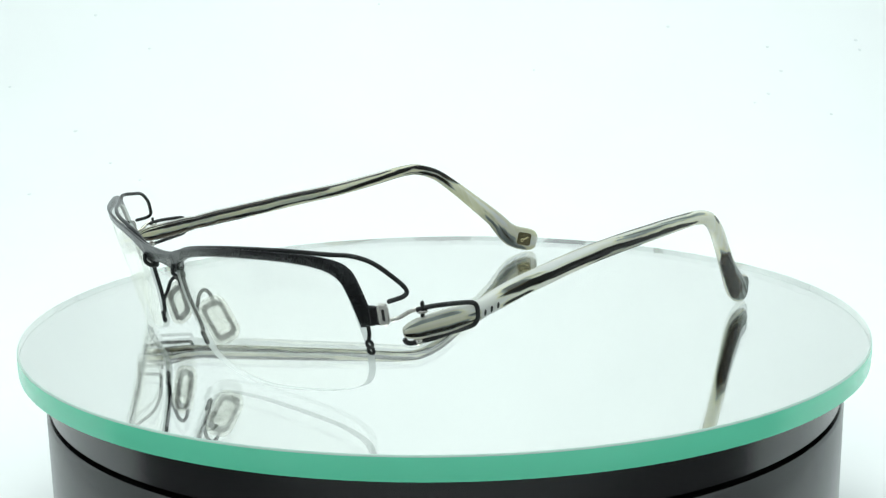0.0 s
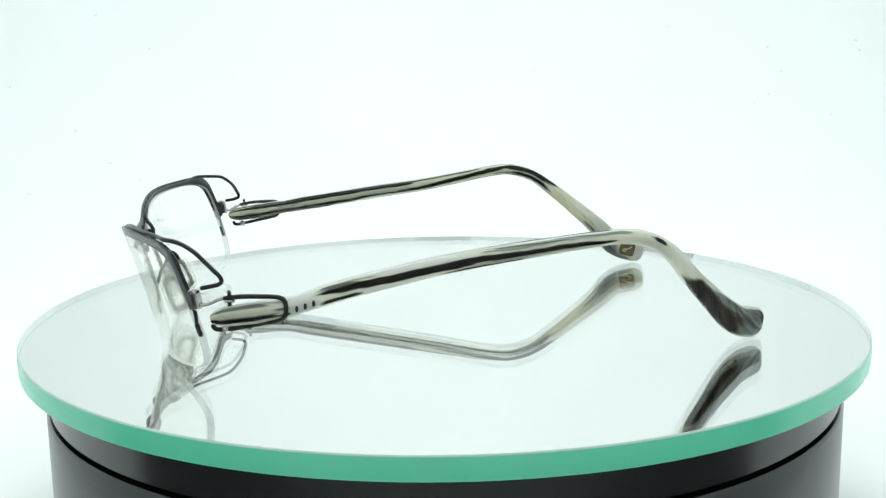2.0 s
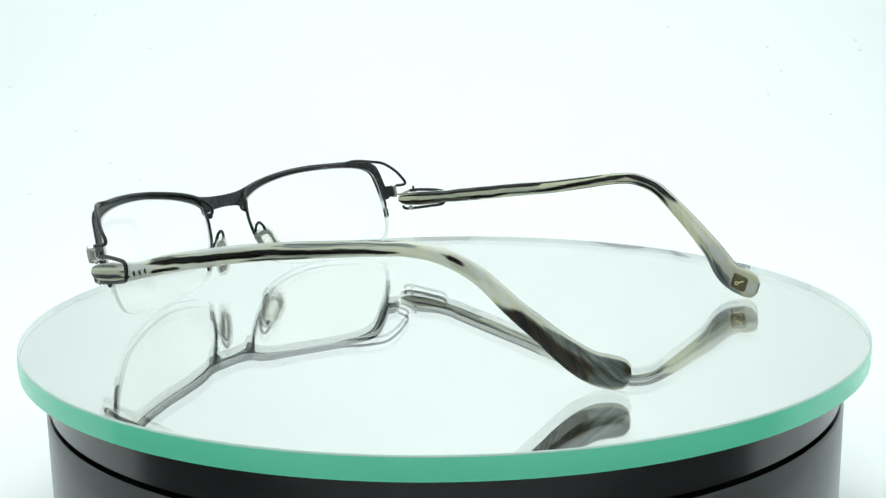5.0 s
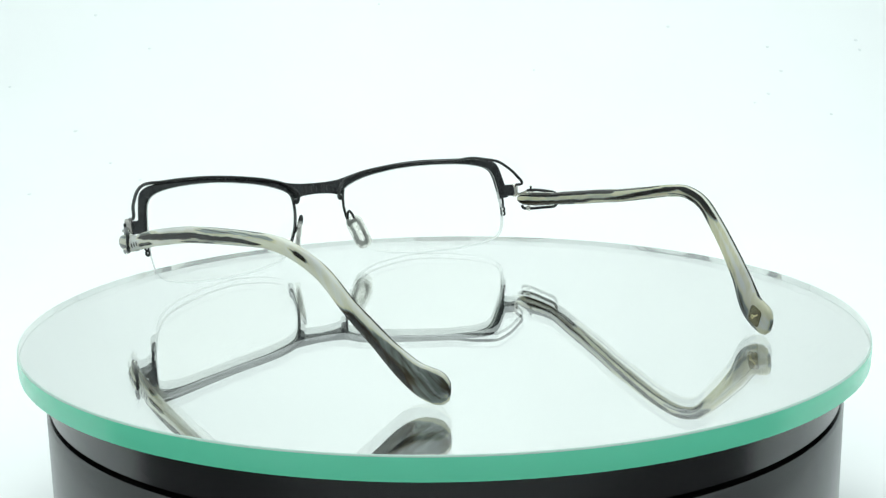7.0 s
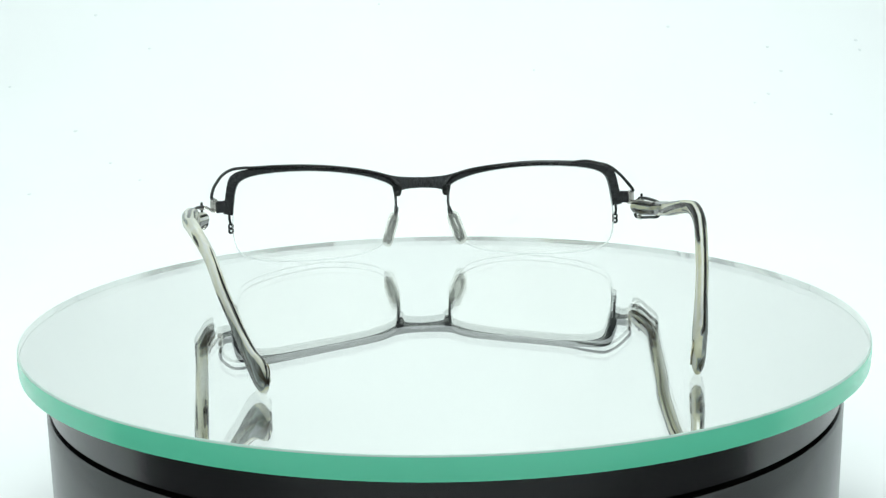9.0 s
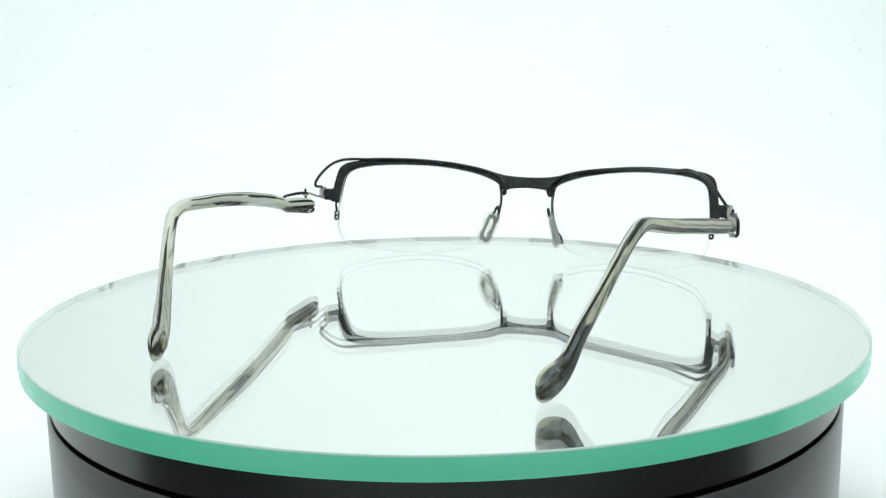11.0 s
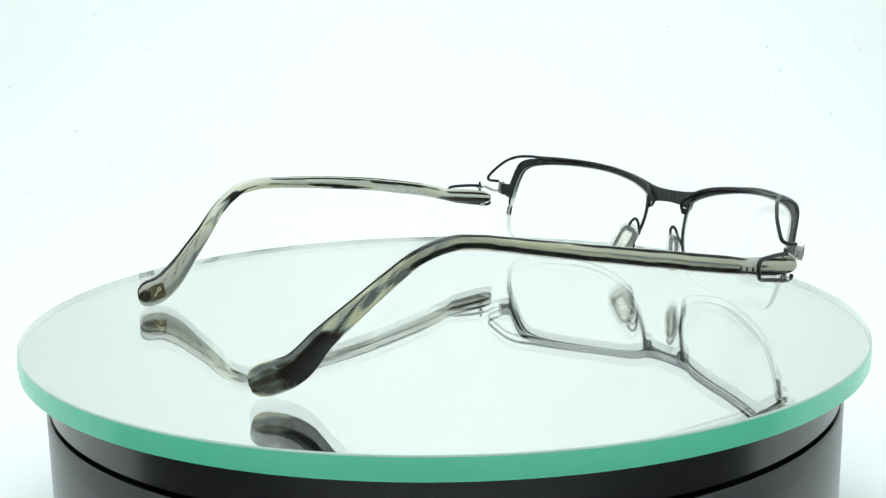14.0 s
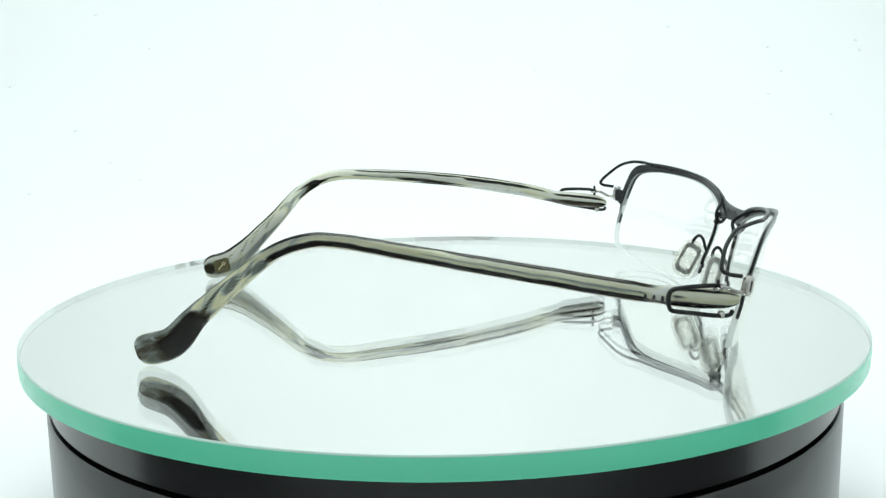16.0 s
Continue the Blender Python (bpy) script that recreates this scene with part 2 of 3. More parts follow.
def build_tent():
    slab("wall_west", -0.57, -0.552, -0.22, 0.85, -0.08, 0.80, PAPER, "white fabric side wall of the light tent", "tent wall")
    slab("wall_east", 0.552, 0.57, -0.22, 0.85, -0.08, 0.80, PAPER, "white fabric side wall of the light tent", "tent wall")
    slab("ceiling", -0.57, 0.57, -0.22, 0.85, 0.80, 0.815, PAPER, "white fabric roof of the light tent", "tent roof")
    # front flap out of view, added to bounce light towards the turntable
    bm = bmesh.new()
    for x0, x1, z0, z1 in ((-0.57, -0.045, -0.08, 0.80), (0.045, 0.57, -0.08, 0.80), (-0.045, 0.045, 0.115, 0.80), (-0.045, 0.045, -0.08, 0.01)):
        bmesh.ops.create_cube(bm, size=1, matrix=Matrix.Translation(((x0 + x1) / 2, -0.229, (z0 + z1) / 2)) @ Matrix.Diagonal((x1 - x0, 0.006, z1 - z0, 1)))
    tagged(part("bounce_wall_south", bm, PAPER, smooth=False), "unseen white fabric front flap of the light tent with a slot, added to bounce light", "tent wall", kind="structure")
    slab("ground", -3.0, 3.0, -3.0, 3.0, -0.11, -0.082, TABLE, "dark matt table top under the light tent", "table top")


def lathe(bm, prof, seg=160, mats=None, outward=0):
    rings = [[bm.verts.new((r * math.cos(k * math.tau / seg), r * math.sin(k * math.tau / seg), z)) for k in range(seg)] if r > 0 else [bm.verts.new((0, 0, z))] for r, z in prof]
    for i, (a, b) in enumerate(zip(rings, rings[1:])):
        for k in range(seg):
            j = (k + 1) % seg
            vs = [a[0], b[k], b[j]] if len(a) == 1 else ([a[k], a[j], b[0]] if len(b) == 1 else [a[k], a[j], b[j], b[k]])
            f = bm.faces.new(vs)
            if mats:
                f.material_index = mats[i]
    bmesh.ops.recalc_face_normals(bm, faces=bm.faces)
    if outward:
        bm.normal_update()
        for f in bm.faces:
            if f.normal.dot(f.calc_center_median() * 0.2 + Vector((0, 0, outward))) < 0:
                f.normal_flip()
    return bm


def build_turntable():
    t = tagged(new("turntable"), "low glossy black plastic display turntable on white paper", "turntable")
    t.location = (0, 0, FLOOR_Z)
    z = -FLOOR_Z
    part("base", lathe(bmesh.new(), [(0, 0.0), (0.0905, 0.0), (0.0935, 0.0012), (0.0945, 0.004), (0.0945, z - 0.0157), (0.0940, z - 0.0151), (0.088, z - 0.0150), (0, z - 0.0150)]), BLACK, t)
    part("spindle", lathe(bmesh.new(), [(0, z - 0.0149), (0.0905, z - 0.0149), (0.0905, z - 0.0144), (0, z - 0.0144)]), BLACK, t)
    plate = part("platter", lathe(bmesh.new(), [(0, z - 0.01435), (0.0934, z - 0.01435), (0.0938, z - 0.0139), (0.0938, z - 0.0056), (0.0931, z - 0.0049), (0, z - 0.0049)]), BLACK, t)
    return plate


def build_disc():
    d = tagged(new("mirror_disc"), "round thick mirror glass disc with green polished edge on the turntable", "mirror")
    r, rim, low = 0.0992, 0.09955, -0.0046
    part("pane", lathe(bmesh.new(), [(0, 0), (0.03, 0), (0.07, 0), (r, 0)], outward=1), GLASS, d, "clear thick float glass")
    edge = part("edge", lathe(bmesh.new(), [(rim, -0.00035), (rim + 0.0001, -0.0018), (rim, low)], outward=1e-9), EDGE, d, "bright green polished edge")
    # added mirror ring: imitates reflection within the glass, keeps the far rim pale
    part("inner_rim_mirror", lathe(bmesh.new(), [(rim - 0.0003, -0.00035), (rim - 0.0003, low + 0.0001)], outward=1e-9), LINING, edge, "added mirror ring inside the edge that keeps the far rim bright")
    part("arris", lathe(bmesh.new(), [(r, 0), (r + 0.00013, -0.00004), (r + 0.00029, -0.0002), (rim, -0.00035)], outward=1), BEVEL, edge, "pale ground arris")
    part("silvering", lathe(bmesh.new(), [(rim, low), (0.05, low), (0, low)], outward=-1), MIRROR, d, "silvered back of the glass")
    return d


# ---- the spectacles ----
def surf(x, z):
    """Where the front stands: leaning back downwards and wrapping round towards the hinges."""
    return 72.0 - 2.5 * math.log(1 + math.exp((abs(x) - 30) / 5)) + 0.28 * (z - 22)


BROW = [((0, 23.6), (0, 20.5)), ((4, 23.7), (4.5, 20.2)), ((8, 24.1), (7.7, 19.6)), ((11, 24.8), (9.4, 21.3)), ((14, 25.5), (12.2, 22.7)), ((17.5, 26.2), (17.5, 24.3)),
        ((26, 27.4), (26, 25.7)), ((35, 28.2), (35, 26.5)), ((44, 28.4), (44, 26.7)), ((50, 28.4), (49.8, 26.3)), ((54.2, 28.0), (53.2, 25.4)), ((56.5, 27.0), (54.9, 23.9)),
        ((57.6, 25.2), (55.6, 21.5)), ((58.4, 21.0), (55.9, 19.5)), ((58.8, 18.4), (56.2, 17.4)), ((59.0, 16.3), (56.4, 15.6))]


def build_brow(parent):
    bm = bmesh.new()
    rows = spline([(*a, *b) for a, b in BROW], 4)
    rows = np.vstack([rows[::-1][:-1] * np.array([-1, 1, -1, 1]), rows])
    rings = []
    for ox, oz, ix, iz in rows:
        e = 0.12
        ux, uz = ix - ox, iz - oz
        n = math.hypot(ux, uz)
        ux, uz = ux / n * e, uz / n * e
        loop = [(ox + ux, oz + uz, 0.30), (ox, oz, 0.20), (ox, oz, -0.30), (ox + ux, oz + uz, -0.40), (ix - ux, iz - uz, -0.40), (ix, iz, -0.30), (ix, iz, 0.20), (ix - ux, iz - uz, 0.30)]
        rings.append([bm.verts.new(mm((x, surf(x, z) + o, z))) for x, z, o in loop])
    for a, b in zip(rings, rings[1:]):
        for k in range(8):
            bm.faces.new((a[k], a[(k + 1) % 8], b[(k + 1) % 8], b[k]))
    bm.faces.new(rings[0]), bm.faces.new(rings[-1][::-1])
    bmesh.ops.recalc_face_normals(bm, faces=bm.faces)
    brow = part("brow_bar", bm, GUNMETAL, parent, "dark gunmetal sheet brow bar with bridge")
    for s in (1, -1):
        b = bmesh.new()
        yx = Vector((1, -s * 60 / 120, 0)).normalized()
        rounded_slab(b, (s * 59.7, surf(59.7, 18.3) - 0.05, 18.3), (yx.x, yx.y * 1, 0), (0, 0.2, 1), Vector((yx.x, yx.y, 0)).cross(Vector((0, 0.2, 1))), 2.6, 3.5, 0.8, 0.3)
        part("hinge_tab", b, GUNMETAL, brow)
    for k in range(5):
        b = bmesh.new()
        x = -3.4 + 1.7 * k
        rounded_slab(b, (x, surf(x, 22) - 0.42, 21.9 + 0.05 * (k % 2)), (1, 0, 0), (0.12, 0.2, 1), (0, 1, -0.2), 0.45, 1.9 + 0.4 * (k % 3 == 0), 0.12, 0.12)
        part("engraved_mark", b, SLOT, brow)
    return brow


LENS_OUT = [(8.2, 19.3), (9.3, 21.3), (12.2, 22.8), (17.5, 24.4), (26, 25.8), (35, 26.6), (44, 26.8), (49.8, 26.4), (53.2, 25.5), (54.9, 24.0), (55.6, 21.5), (56.1, 17), (56.4, 13), (56.2, 10), (55.5, 6.8),
            (53.7, 4.2), (50, 2.6), (45, 1.5), (38, 0.7), (31, 0.35), (24, 0.8), (18, 1.8), (13.8, 3.2), (11.9, 5.2), (10.4, 8.5), (9.0, 12), (8.3, 15.5)]


def build_lens(parent, s):
    out = spline(LENS_OUT + LENS_OUT[:1], 3)[:-1]
    c = np.array([33.0, 13.5])
    bm, edge = bmesh.new(), bmesh.new()
    th = 1.5
    for face in (0, 1):
        off = 0.55 - th * face - 0.15
        grid = []
        for f in (0.25, 0.5, 0.75, 0.9, 1.0):
            pts = [c + (q - c) * f for q in out]
            grid.append([bm.verts.new(mm((s * x, surf(x, z) + off, z))) for x, z in pts])
        mid = bm.verts.new(mm((s * c[0], surf(*c) + off, c[1])))
        n = len(out)
        for k in range(n):
            j = (k + 1) % n
            bm.faces.new((mid, grid[0][k], grid[0][j]))
            for a, b in zip(grid, grid[1:]):
                bm.faces.new((a[k], a[j], b[j], b[k]))
    bmesh.ops.recalc_face_normals(bm, faces=bm.faces)
    lens = part("lens", bm, LENS, parent, "clear half-rimless spectacle lens")
    rings = []
    for off, g in ((0.38, 0.004), (0.22, 0.12), (-0.95, 0.12), (-1.08, 0.004)):
        ring = []
        for q in out:
            d = (q - c) / np.linalg.norm(q - c)
            x, z = q + d * g
            ring.append(edge.verts.new(mm((s * x, surf(x, z) + off, z))))
        rings.append(ring)
    for a, b in zip(rings, rings[1:]):
        for k in range(len(out)):
            j = (k + 1) % len(out)
            edge.faces.new((a[k], a[j], b[j], b[k]))
    bmesh.ops.recalc_face_normals(edge, faces=edge.faces)
    part("lens_edge", edge, LENS_EDGE, lens, "frosted ground edge")
    return lens


def build_wires(parent, s):
    g = -0.9 if s > 0 else 0.2      # the two temples stand slightly unevenly
    lift = -0.3 * s

    def sx(pts):
        return [(s * x, y, z + lift * max(0.0, (x - 20) / 40)) for x, y, z in pts]
    back = -0.95
    run = [(7.9, 72.2, 21.2), (7.7, 72.3, 19.9), (7.4, 71.8, 19.1), (7.0, 70.8, 18.7), (6.7, 70.0, 19.4), (6.9, 69.9, 21.4), (9.2, surf(9.2, 24) + back, 23.5)]
    gap = 0.05 if s > 0 else 0.0
    run += [(x, surf(x, z) + back - gap * max(0.0, x - 15), z - 0.4 * gap * max(0.0, x - 15) / 1.5) for x, z in ((12, 24.8), (17.5, 26.1), (26, 27.3), (35, 28.1), (44, 28.5))]
    if s > 0:
        run += [(49.0, 61.9, 28.9), (52.3, 57.9, 28.6), (54.8, 55.1, 28.0), (57.4, 52.6, 25.8), (59.3, 51.4, 23.6), (60.7, 50.8, 21.8), (61.2, 51.8, 20.9), (61.4, 54.6, 20.4)]
    else:
        run += [(50, surf(50, 28.5) + back, 28.5), (53.5, 61.6, 28.6), (56.5, 58.8, 28.4), (58.9, 55.9, 27.1), (60.9, 52.8, 24.3), (61.5, 50.9, 22.2), (61.6, 51.4, 21.1), (61.4, 54.6, 20.5)]
    wire("loop_wire", sx(run), 0.44, WIRE, parent, "thin dark wire looping out behind the brow")
    b = bmesh.new()
    bmesh.ops.create_uvsphere(b, u_segments=12, v_segments=8, radius=0.00085, matrix=Matrix.Translation(mm((s * 7.3, 70.2, 18.9))))
    part("bridge_screw", b, WIRE, parent)
    rim = [(8.6, surf(8.6, 20.5) - 0.6, 21.0), (8.15, surf(8, 18) - 0.5, 18.5), (8.1, surf(8, 15.5) - 0.5, 15.5), (8.7, surf(8.7, 12) - 0.5, 12), (9.7, surf(10, 9.4) - 0.5, 9.4), (10.6, surf(10.6, 7.3) - 0.3, 7.3)]
    wire("rim_wire", sx(rim), 0.42, WIRE, parent)

    def eyelet(name, cx, cz, lean):
        pts = []
        for k in range(14):
            a = math.tau * k / 14
            x, z = 0.52 * math.cos(a), 0.62 * math.sin(a)
            pts.append((x, z))
        b = bmesh.new()
        for dz in (0.62, -0.62):
            ring = [(cx + x + lean * (z + dz), cz + z + dz) for x, z in pts]
            tube(b, [(s * x, surf(x, z) + 0.1, z) for x, z in ring], 0.34, 8, True)
        part(name, b, WIRE, parent, "dark lug with two small holes")
    eyelet("rim_eyelet", 11.2, 6.0, -0.35)
    wire("lens_clip_wire", sx([(57.3, surf(57.3, 16.3) - 0.2, 16.4), (57.35, surf(57.3, 14.5) - 0.1, 14.6), (57.1, surf(57, 13) + 0.1, 13.2)]), 0.38, WIRE, parent)
    eyelet("lens_clip", 57.0, 11.9, 0.05)
    # nose pad and its arm
    arm = [(9.6, surf(9.6, 10) - 0.7, 10.0), (8.8, 68.2, 10.6), (8.2, 67.6, 12.2), (7.9, 66.9, 14.3), (7.9, 65.9, 15.2), (8.2, 64.9, 14.5), (8.7, 64.4, 13.2)]
    wire("pad_arm", sx(arm), 0.40, WIRE, parent)
    ay = Vector((s * 0.34, -0.38, -1)).normalized()
    ax = Vector((s * 0.42, -0.9, 0))
    ax = (ax - ay * ax.dot(ay)).normalized()
    az = ax.cross(ay)
    c = (s * 10.1, 64.3 if s > 0 else 63.8, 8.9)
    pad = part("nose_pad", rounded_slab(bmesh.new(), c, ax, ay, az, 6.0, 10.4, 1.5, 2.5), PAD, parent, "milky clear silicone nose pad")
    part("pad_plate", rounded_slab(bmesh.new(), c, ax, ay, az, 4.6, 8.7, 0.8, 1.6, inner=(2.9, 6.2, 1.0)), PAD_PLATE, pad, "grey metal plate ring")
    # hinge block and the wire clip that grips the temple
    block = part("hinge_block", rounded_slab(bmesh.new(), (s * 61.5, 55.7, 18.5 + lift), (s * 0.55, -0.83, 0), (0, 0.15, 1), (s * 0.83, 0.55, 0), 2.0, 4.0, 1.7, 0.9), SILVER, parent, "bright steel hinge block")
    part("hinge_slot", rounded_slab(bmesh.new(), (s * 61.5, 55.7, 18.5 + lift), (s * 0.55, -0.83, 0), (0, 0.15, 1), (s * 0.83, 0.55, 0), 0.9, 2.6, 1.82, 0.42), SLOT, block)
    wire("hinge_pin", sx([(61.9, 55.0, 17.4), (62.4, 53.2, 17.6), (63.2, 51.3, 18.6), (64.0, 49.8, 19.1)]), 0.40, SILVER, parent, "bright steel link")
    clip = [(63.7, 50.4, 18.9), (64.6, 47.5, 19.3), (65.6, 43.5, 19.35), (66.2, 40.6, 19.2), (66.5, 39.5, 18.6), (66.6, 39.2, 17.2), (66.5, 39.5, 15.6), (66.1, 40.6, 14.8), (65.4, 44, 14.2), (64.8, 48.0, 13.5), (63.9, 50.8, 13.1), (63.4, 52.2, 13.2), (63.2, 52.7, 13.9)]
    wire("temple_clip", sx([(x + g, y, z) for x, y, z in clip]), 0.46, WIRE, parent, "dark wire clip round the temple end")
    b = bmesh.new()
    bmesh.ops.create_uvsphere(b, u_segments=12, v_segments=8, radius=0.00085, matrix=Matrix.Translation(mm((s * (63.9 + g), 50.2, 13.3 + lift))))
    part("clip_screw", b, SILVER, parent, "bright screw end")
    b = bmesh.new()
    tube(b, [(s * (64.1 + g + 0.55 * math.cos(a)), 49.4 + 0.75 * math.sin(a), 18.55 + lift) for a in [k * math.tau / 12 for k in range(12)]], 0.3, 8, True)
    part("pin_washer", b, SILVER, parent, "bright washer")
    part("clip_pin", tube(bmesh.new(), sx([(64.1 + g, 49.4, 15.0), (64.1 + g, 49.4, 17), (64.1 + g, 49.4, 20.3)]), 0.36), WIRE, parent)


RIGHT = [(61.9, 53.8, 15.67), (62.6, 47.3, 16.26), (63.5, 41.4, 16.96), (63.3, 36.0, 17.66), (62.5, 31.0, 18.46), (61.3, 25.6, 19.27), (58.2, 9.8, 21.79), (55.6, -1.1, 23.41), (54.06, -12.0, 25.33), (53.45, -17.6, 26.38), (53.2, -22.89, 27.25), (53.01, -28.55, 27.52), (52.16, -34.96, 25.6), (50.73, -40.6, 21.57), (49.07, -46.4, 16.75), (46.81, -52.78, 11.07), (44.9, -58.2, 5.4), (42.2, -65.9, 3.05)]
LEFT = [(-63.6, 52.8, 15.45), (-64.4, 48.9, 16.05), (-64.9, 43.4, 16.65), (-65.0, 38.0, 17.45), (-64.6, 32.7, 18.85), (-64.1, 27.3, 20.15), (-63.6, 22.0, 21.15), (-62.5, 11.3, 23.04), (-61.5, 0.5, 24.43), (-60.4, -10.4, 25.53), (-58.9, -21.5, 26.4), (-57.7, -27.2, 26.49), (-55.92, -33.0, 25.44), (-52.94, -39.2, 21.82), (-50.11, -45.1, 15.66), (-47.87, -49.3, 11.64), (-45.34, -54.3, 7.0), (-43.1, -59.1, 3.9), (-40.9, -65.0, 2.95)]
# how far along (0 front end, 1 tip), half height, half width
SECTION = [(0.0, 0.9, 0.8), (0.008, 1.45, 1.25), (0.02, 1.85, 1.6), (0.06, 2.1, 1.85), (0.108, 1.95, 1.75), (0.125, 1.75, 1.5), (0.16, 1.95, 1.65), (0.25, 1.95, 1.7), (0.45, 1.75, 1.7), (0.6, 1.5, 1.5), (0.7, 1.6, 1.3), (0.8, 2.05, 1.22), (0.87, 2.5, 1.2), (0.92, 3.15, 1.35), (0.96, 3.45, 1.35), (0.98, 3.4, 1.3), (0.992, 2.95, 1.0), (1.0, 1.9, 0.6)]


# streaks: start and end along the temple (mm), angle round it at both (0 outer side, 90 top, 180 inner side), half width (degrees), tone
RIGHT_STREAKS = [(0, 60, -34, -30, 17, 0.02), (0, 62, 22, 34, 24, 0.74), (0, 60, 50, 54, 9, 0.16), (16, 64, 4, 10, 5, 0.48), (0, 80, 92, 96, 15, 0.86), (14, 80, 70, 70, 9, 0.10), (0, 80, 121, 124, 10, 0.06), (0, 80, -74, -70, 16, 0.88), (50, 88, -36, -14, 18, 0.03), (58, 96, 26, 36, 13, 0.62),
                 (0, 62, 205, 215, 16, 0.04), (0, 62, 178, 180, 13, 0.60), (0, 60, 150, 145, 12, 0.05), (40, 88, 225, 150, 15, 0.08), (82, 95, -24, -20, 22, 0.04), (60, 95, 62, 58, 10, 0.08), (86, 96, 30, 40, 14, 0.60), (66, 96, -70, -74, 18, 0.86), (12, 20, 8, 4, 6, 0.14)]
RIGHT_TIP = [(82, 103, 150, 146, 26, 0.08), (84, 104, 206, 196, 16, 0.16), (94, 113, 0, 0, 62, 0.60), (94, 100, -20, -20, 30, 0.42), (101, 106, 24, -6, 16, 0.40), (103, 113, 40, -10, 4, 0.16), (97, 106, 30, -30, 3, 0.28), (98, 109, -10, -40, 5, 0.78), (102, 132, 180, 180, 75, 0.70), (117, 133, 216, 204, 34, 0.44), (116, 130, 190, 214, 3, 0.30), (104, 124, 160, 170, 12, 0.86), (131, 165, 180, 180, 85, 0.84),
             (80, 128, 78, 84, 10, 0.10), (84, 126, 108, 104, 11, 0.88), (112, 127, -22, -16, 60, 0.07), (126, 131, -10, 0, 50, 0.36), (112, 133, 62, 56, 16, 0.46), (130, 150, -10, 0, 60, 0.26), (122, 138, 34, -10, 4, 0.52), (126, 140, -6, -34, 4, 0.45), (13.5, 19.5, 30, 30, 60, 0.84), (0, 34, 240, 238, 40, 0.28), (36, 92, 232, 236, 26, 0.70), (40, 92, 254, 226, 8, 0.26)]
LEFT_STREAKS = [(-6, 13, -22, -8, 16, 0.03), (0, 14, 16, 14, 22, 0.67), (0, 12, 50, 46, 14, 0.40), (13, 29, -24, -38, 12, 0.02), (20, 50, 20, -14, 17, 0.02), (20, 28, 40, 36, 16, 0.36), (26, 40, 50, 44, 12, 0.52), (30, 48, 60, 54, 24, 0.90), (28, 46, -54, -50, 14, 0.74), (44, 80, 6, -16, 13, 0.02), (45, 63, -46, -52, 9, 0.04),
                (48, 72, -26, -30, 10, 0.58), (62, 84, -52, -48, 14, 0.84), (54, 84, 40, 44, 20, 0.50), (52, 76, 62, 20, 3, 0.24), (62, 84, 66, 26, 3, 0.30), (60, 84, 22, 30, 4, 0.60), (60, 82, 72, 68, 10, 0.84), (12, 20, 6, 0, 6, 0.14),
                (0, 21, 200, 196, 22, 0.06), (0, 21, 150, 155, 12, 0.10), (0, 24, 174, 176, 12, 0.84), (20, 38, 200, 198, 26, 0.70), (24, 50, 150, 160, 13, 0.04), (30, 82, 118, 84, 11, 0.08), (46, 84, 208, 200, 15, 0.12), (44, 82, 140, 138, 9, 0.05), (46, 84, 172, 168, 15, 0.82), (60, 84, 188, 184, 5, 0.50)]
LEFT_TIP = [(88.5, 92.5, 30, 28, 16, 0.19), (103, 126, -34, -16, 58, 0.17), (112, 132, 42, 34, 26, 0.44), (123, 132, -8, 0, 48, 0.44), (106, 126, 34, -6, 4, 0.34), (118, 131, 56, -30, 3, 0.28), (124, 133, 40, -50, 3, 0.60), (131, 160, 30, 20, 70, 0.14), (88, 101, 200, 190, 42, 0.14), (99, 134, 185, 180, 66, 0.80), (99, 108, 190, 185, 40, 0.52), (107, 133, 222, 196, 22, 0.55),
            (104, 116, 144, 216, 3, 0.30), (110, 122, 144, 216, 3, 0.40), (114, 127, 144, 216, 3, 0.28), (120, 133, 144, 216, 3, 0.30), (88, 126, 82, 84, 7, 0.88), (98, 145, 112, 112, 14, 0.04), (133, 170, 190, 185, 88, 0.19), (14, 21, 40, 40, 100, 0.86), (0, 24, 238, 238, 46, 0.28), (24, 48, 232, 232, 50, 0.84), (48, 64, 236, 230, 24, 0.24), (62, 92, 228, 228, 36, 0.66), (66, 92, 262, 240, 6, 0.34)]


def streak_tone(streaks, base, along, deg, seed):
    tone = base
    wob = noise.noise(Vector((along * 0.09, seed, 0.0))) * 9 + noise.noise(Vector((along * 0.35, seed, 4.0))) * 4
    for s0, s1, a0, a1, half, value in streaks:
        t = min(1.0, max(0.0, (along - s0) / (s1 - s0)))
        off = abs((deg + wob - (a0 + (a1 - a0) * t) + 180) % 360 - 180)
        slant = along + 1.5 * noise.noise(Vector((deg * 0.03, along * 0.2, seed))) + 0.035 * (deg if deg < 180 else 360 - deg)
        fade = 1.8 if half < 45 else 3.6
        ends = min(1.0, max(0.0, (slant - s0) / fade + 0.5)) * min(1.0, max(0.0, (s1 - slant) / fade + 0.5))
        narrow = half * min(1.0, 0.35 + 0.65 * min(t, 1 - t) * 8)
        tone += (value - tone) * ends * min(1.0, max(0.0, (narrow - off) / (8 if half < 45 else 24) + 0.5))
    return tone


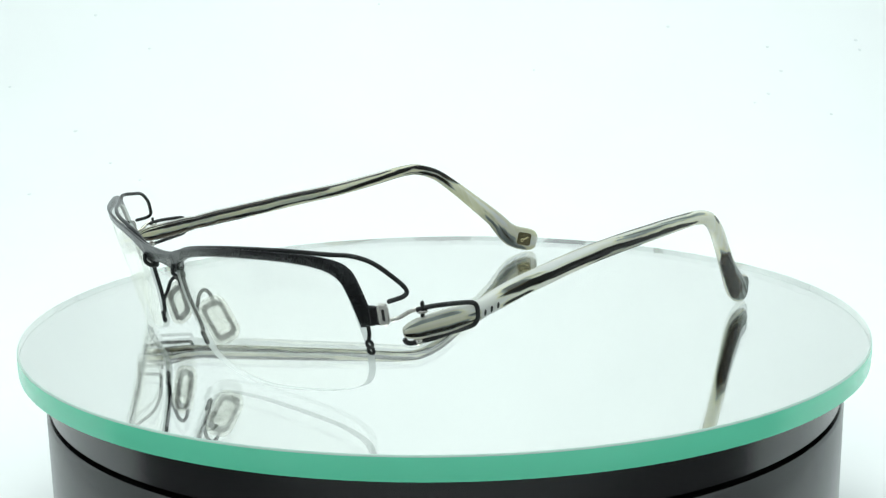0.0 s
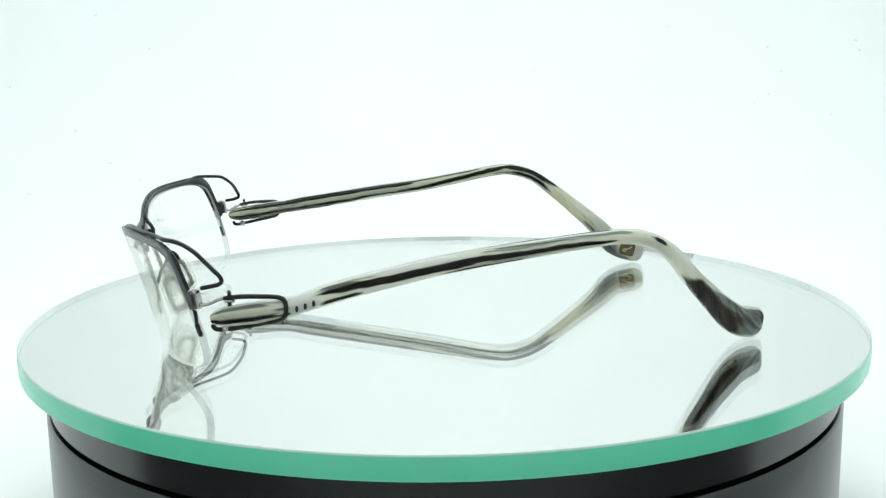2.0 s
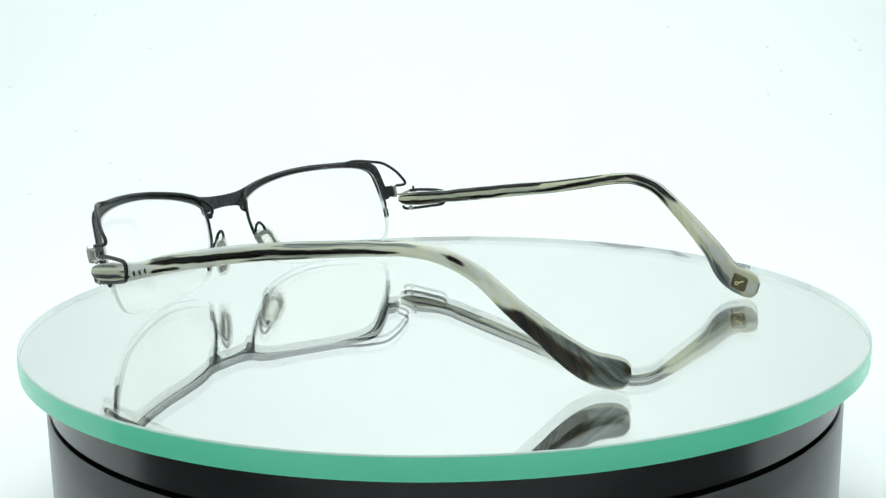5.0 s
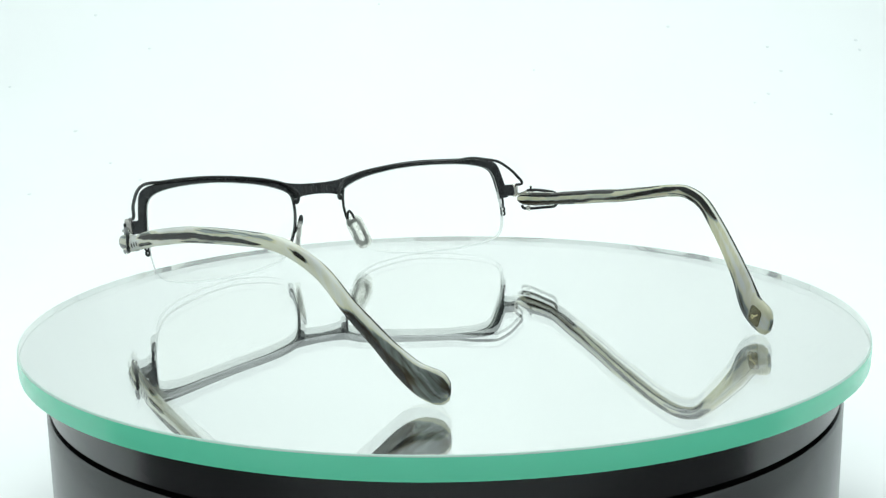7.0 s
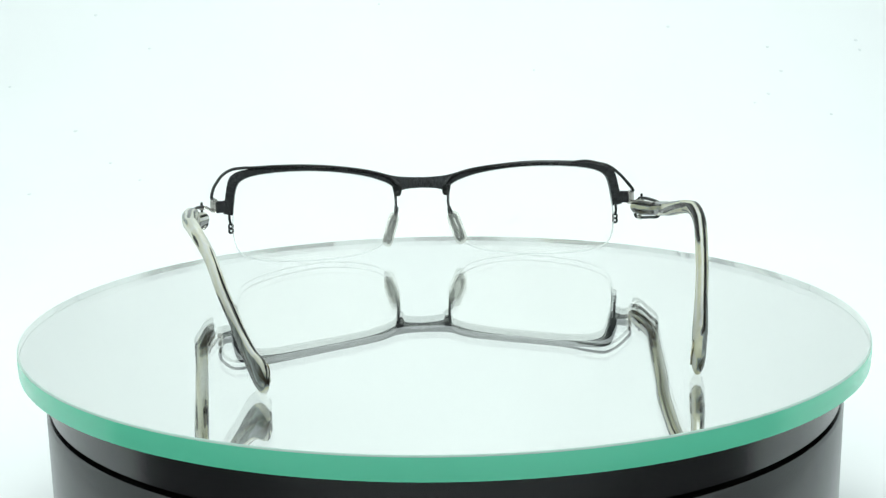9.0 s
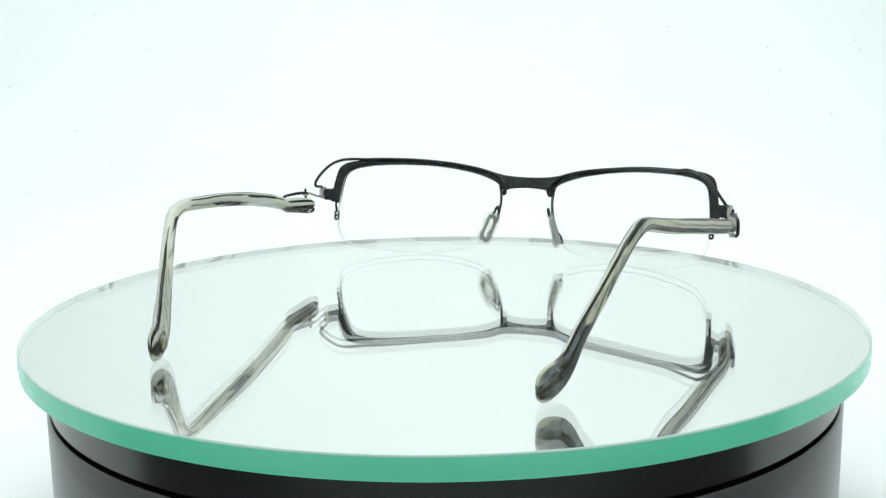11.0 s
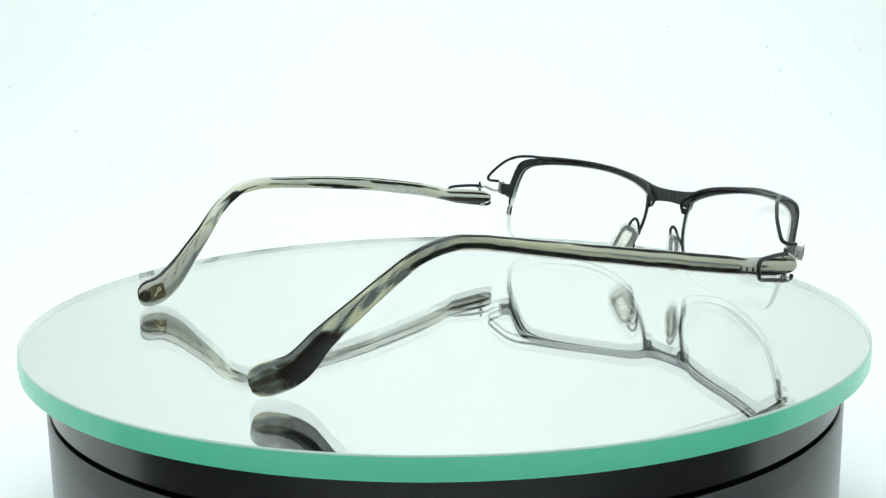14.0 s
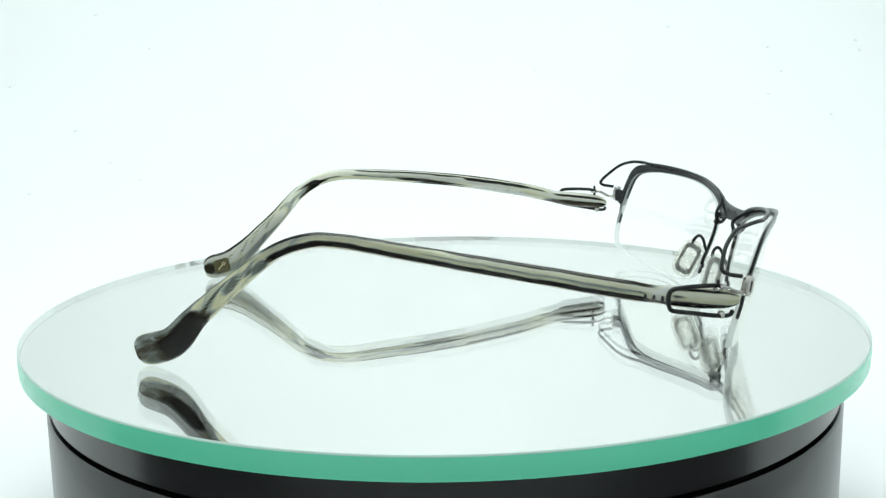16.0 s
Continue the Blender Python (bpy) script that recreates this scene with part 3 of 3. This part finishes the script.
def build_temple(parent, s, points, streaks, seed, seg=48):
    raw = spline(points, 12)
    cum = np.concatenate([[0], np.cumsum(np.linalg.norm(np.diff(raw, axis=0), axis=1))])
    total = cum[-1]
    run = np.concatenate([np.linspace(0, 2, 7)[:-1], np.arange(2, total - 3, 0.8), np.linspace(total - 3, total, 12)])
    path = np.stack([np.interp(run, cum, raw[:, k]) for k in range(3)], 1)
    sec = np.array(SECTION)
    bm = bmesh.new()
    rest = bm.verts.layers.float_vector.new("rest")
    shade = bm.verts.layers.float.new("tone")
    rings = []
    n = len(path)
    for i, p in enumerate(path):
        d = Vector(np.array([np.interp(min(run[i] + 2, total), cum, raw[:, k]) - np.interp(max(run[i] - 2, 0), cum, raw[:, k]) for k in range(3)])).normalized()
        side = Vector((1, 0, 0))
        side = (side - d * side.dot(d)).normalized()
        up = side.cross(d).normalized()
        if up.z < 0:
            up = -up
        f = run[i] / total
        hh, hw = np.interp(f, sec[:, 0], sec[:, 1]), np.interp(f, sec[:, 0], sec[:, 2])
        ring = []
        for k in range(seg):
            a = k * math.tau / seg
            ca, sa = math.cos(a), math.sin(a)
            pw = 0.85
            lx, lz = math.copysign(abs(ca) ** pw, ca) * hw, math.copysign(abs(sa) ** pw, sa) * hh
            v = bm.verts.new(mm(Vector(p) + side * lx + up * lz))
            v[rest] = Vector((lx + seed * 40, run[i], lz + 0.55 * max(0.0, run[i] - 86))) / 1000
            v[shade] = streak_tone(streaks, 0.66 if s > 0 else 0.78, run[i], math.degrees(math.atan2(sa, s * ca)) % 360, seed)
            ring.append(v)
        rings.append(ring)
    for a, b in zip(rings, rings[1:]):
        for k in range(seg):
            bm.faces.new((a[k], a[(k + 1) % seg], b[(k + 1) % seg], b[k]))
    for ring, q, w in ((rings[0], path[0], path[1]), (rings[-1], path[-1], path[-2])):
        v = bm.verts.new(mm(Vector(q) + Vector(q - w).normalized() * 0.3))
        v[rest], v[shade] = ring[0][rest], ring[0][shade]
        for k in range(seg):
            bm.faces.new((ring[k], ring[(k + 1) % seg], v))
    bmesh.ops.recalc_face_normals(bm, faces=bm.faces)
    t = part("temple", bm, HORN, parent, "striped horn acetate temple in cream, grey and black")

    def frame_at(along):
        j = int(np.searchsorted(run, along))
        d = Vector(path[min(j + 2, n - 1)] - path[j - 2]).normalized()
        side = Vector((-s, 0, 0))
        side = (side - d * side.dot(d)).normalized()
        return Vector(path[j]), d, side, side.cross(d).normalized(), float(np.interp(run[j] / total, sec[:, 0], sec[:, 2]))
    # square inlay with a small emblem on the inner side of the tip
    q, d, side, up, hw = frame_at(total - 5.0)
    c = q + side * (hw + 0.02)
    inlay = part("tip_inlay", rounded_slab(bmesh.new(), c, d, up, side, 4.4, 3.9, 0.34, 0.8), PLAQUE, t, "small dark square inlay")
    b = bmesh.new()
    rounded_slab(b, c + side * 0.15 + d * 0.5 + up * 0.3, d + up * 0.7, up - d * 0.7, side, 1.9, 0.4, 0.14, 0.18)
    rounded_slab(b, c + side * 0.15 - d * 0.6 - up * 0.5, d, up, side, 1.1, 1.1, 0.14, 0.5, inner=(0.5, 0.5, 0.22))
    part("emblem", b, BRASS, inlay, "dull gold emblem")
    # three dark rivets on the outer side behind the clip
    for along in (14.8, 16.7, 18.6):
        q, d, side, up, hw = frame_at(along)
        b = bmesh.new()
        bmesh.ops.create_uvsphere(b, u_segments=14, v_segments=8, radius=0.00046, matrix=Matrix.Translation(mm(q - side * (hw - 0.34) - (up if up.z > 0 else -up) * 0.35)) @ Matrix.Diagonal((1.0, 1.0, 1.7, 1.0)))
        part("rivet", b, SLOT, t, "dark rivet")
    # fine writing on the inner side, too small to read
    for k in range(7 if s < 0 else 0):
        q, d, side, up, hw = frame_at(24 + 2.1 * k)
        up = up if up.z > 0 else -up
        out = (side * 0.75 - up * 0.66).normalized()
        b = rounded_slab(bmesh.new(), q + side * (hw * 0.72) - up * 1.2, d, out.cross(d), out, 0.55 if k % 3 else 1.2, 1.3 if k % 2 else 0.9, 0.1, 0.2)
        part("printed_mark", b, PAD_PLATE, t)
    return t


def build_spectacles():
    g = tagged(new("spectacles"), "half-rimless spectacles with dark wire front and striped horn temples on mirror", "glasses")
    build_brow(g)
    for s in (1, -1):
        build_lens(g, s)
        build_wires(g, s)
    build_temple(g, 1, RIGHT, RIGHT_STREAKS + RIGHT_TIP, 1.3)
    build_temple(g, -1, LEFT, LEFT_STREAKS + LEFT_TIP, 3.7)
    return g


build_sweep()
build_tent()
platter = build_turntable()
disc = build_disc()
spectacles = build_spectacles()


def motions():
    walk(platter, [(t, pose(0, 0, 0, 0, 0, SPEED * t)) for t in ROWS])
    walk(disc, [(t, pose(0, 0, 0, 0, 0, SPEED * t)) for t in ROWS])
    walk(spectacles, [(t, pose(0, 0, 0, 0, 0.2, START + SPEED * t)) for t in ROWS])


motions()
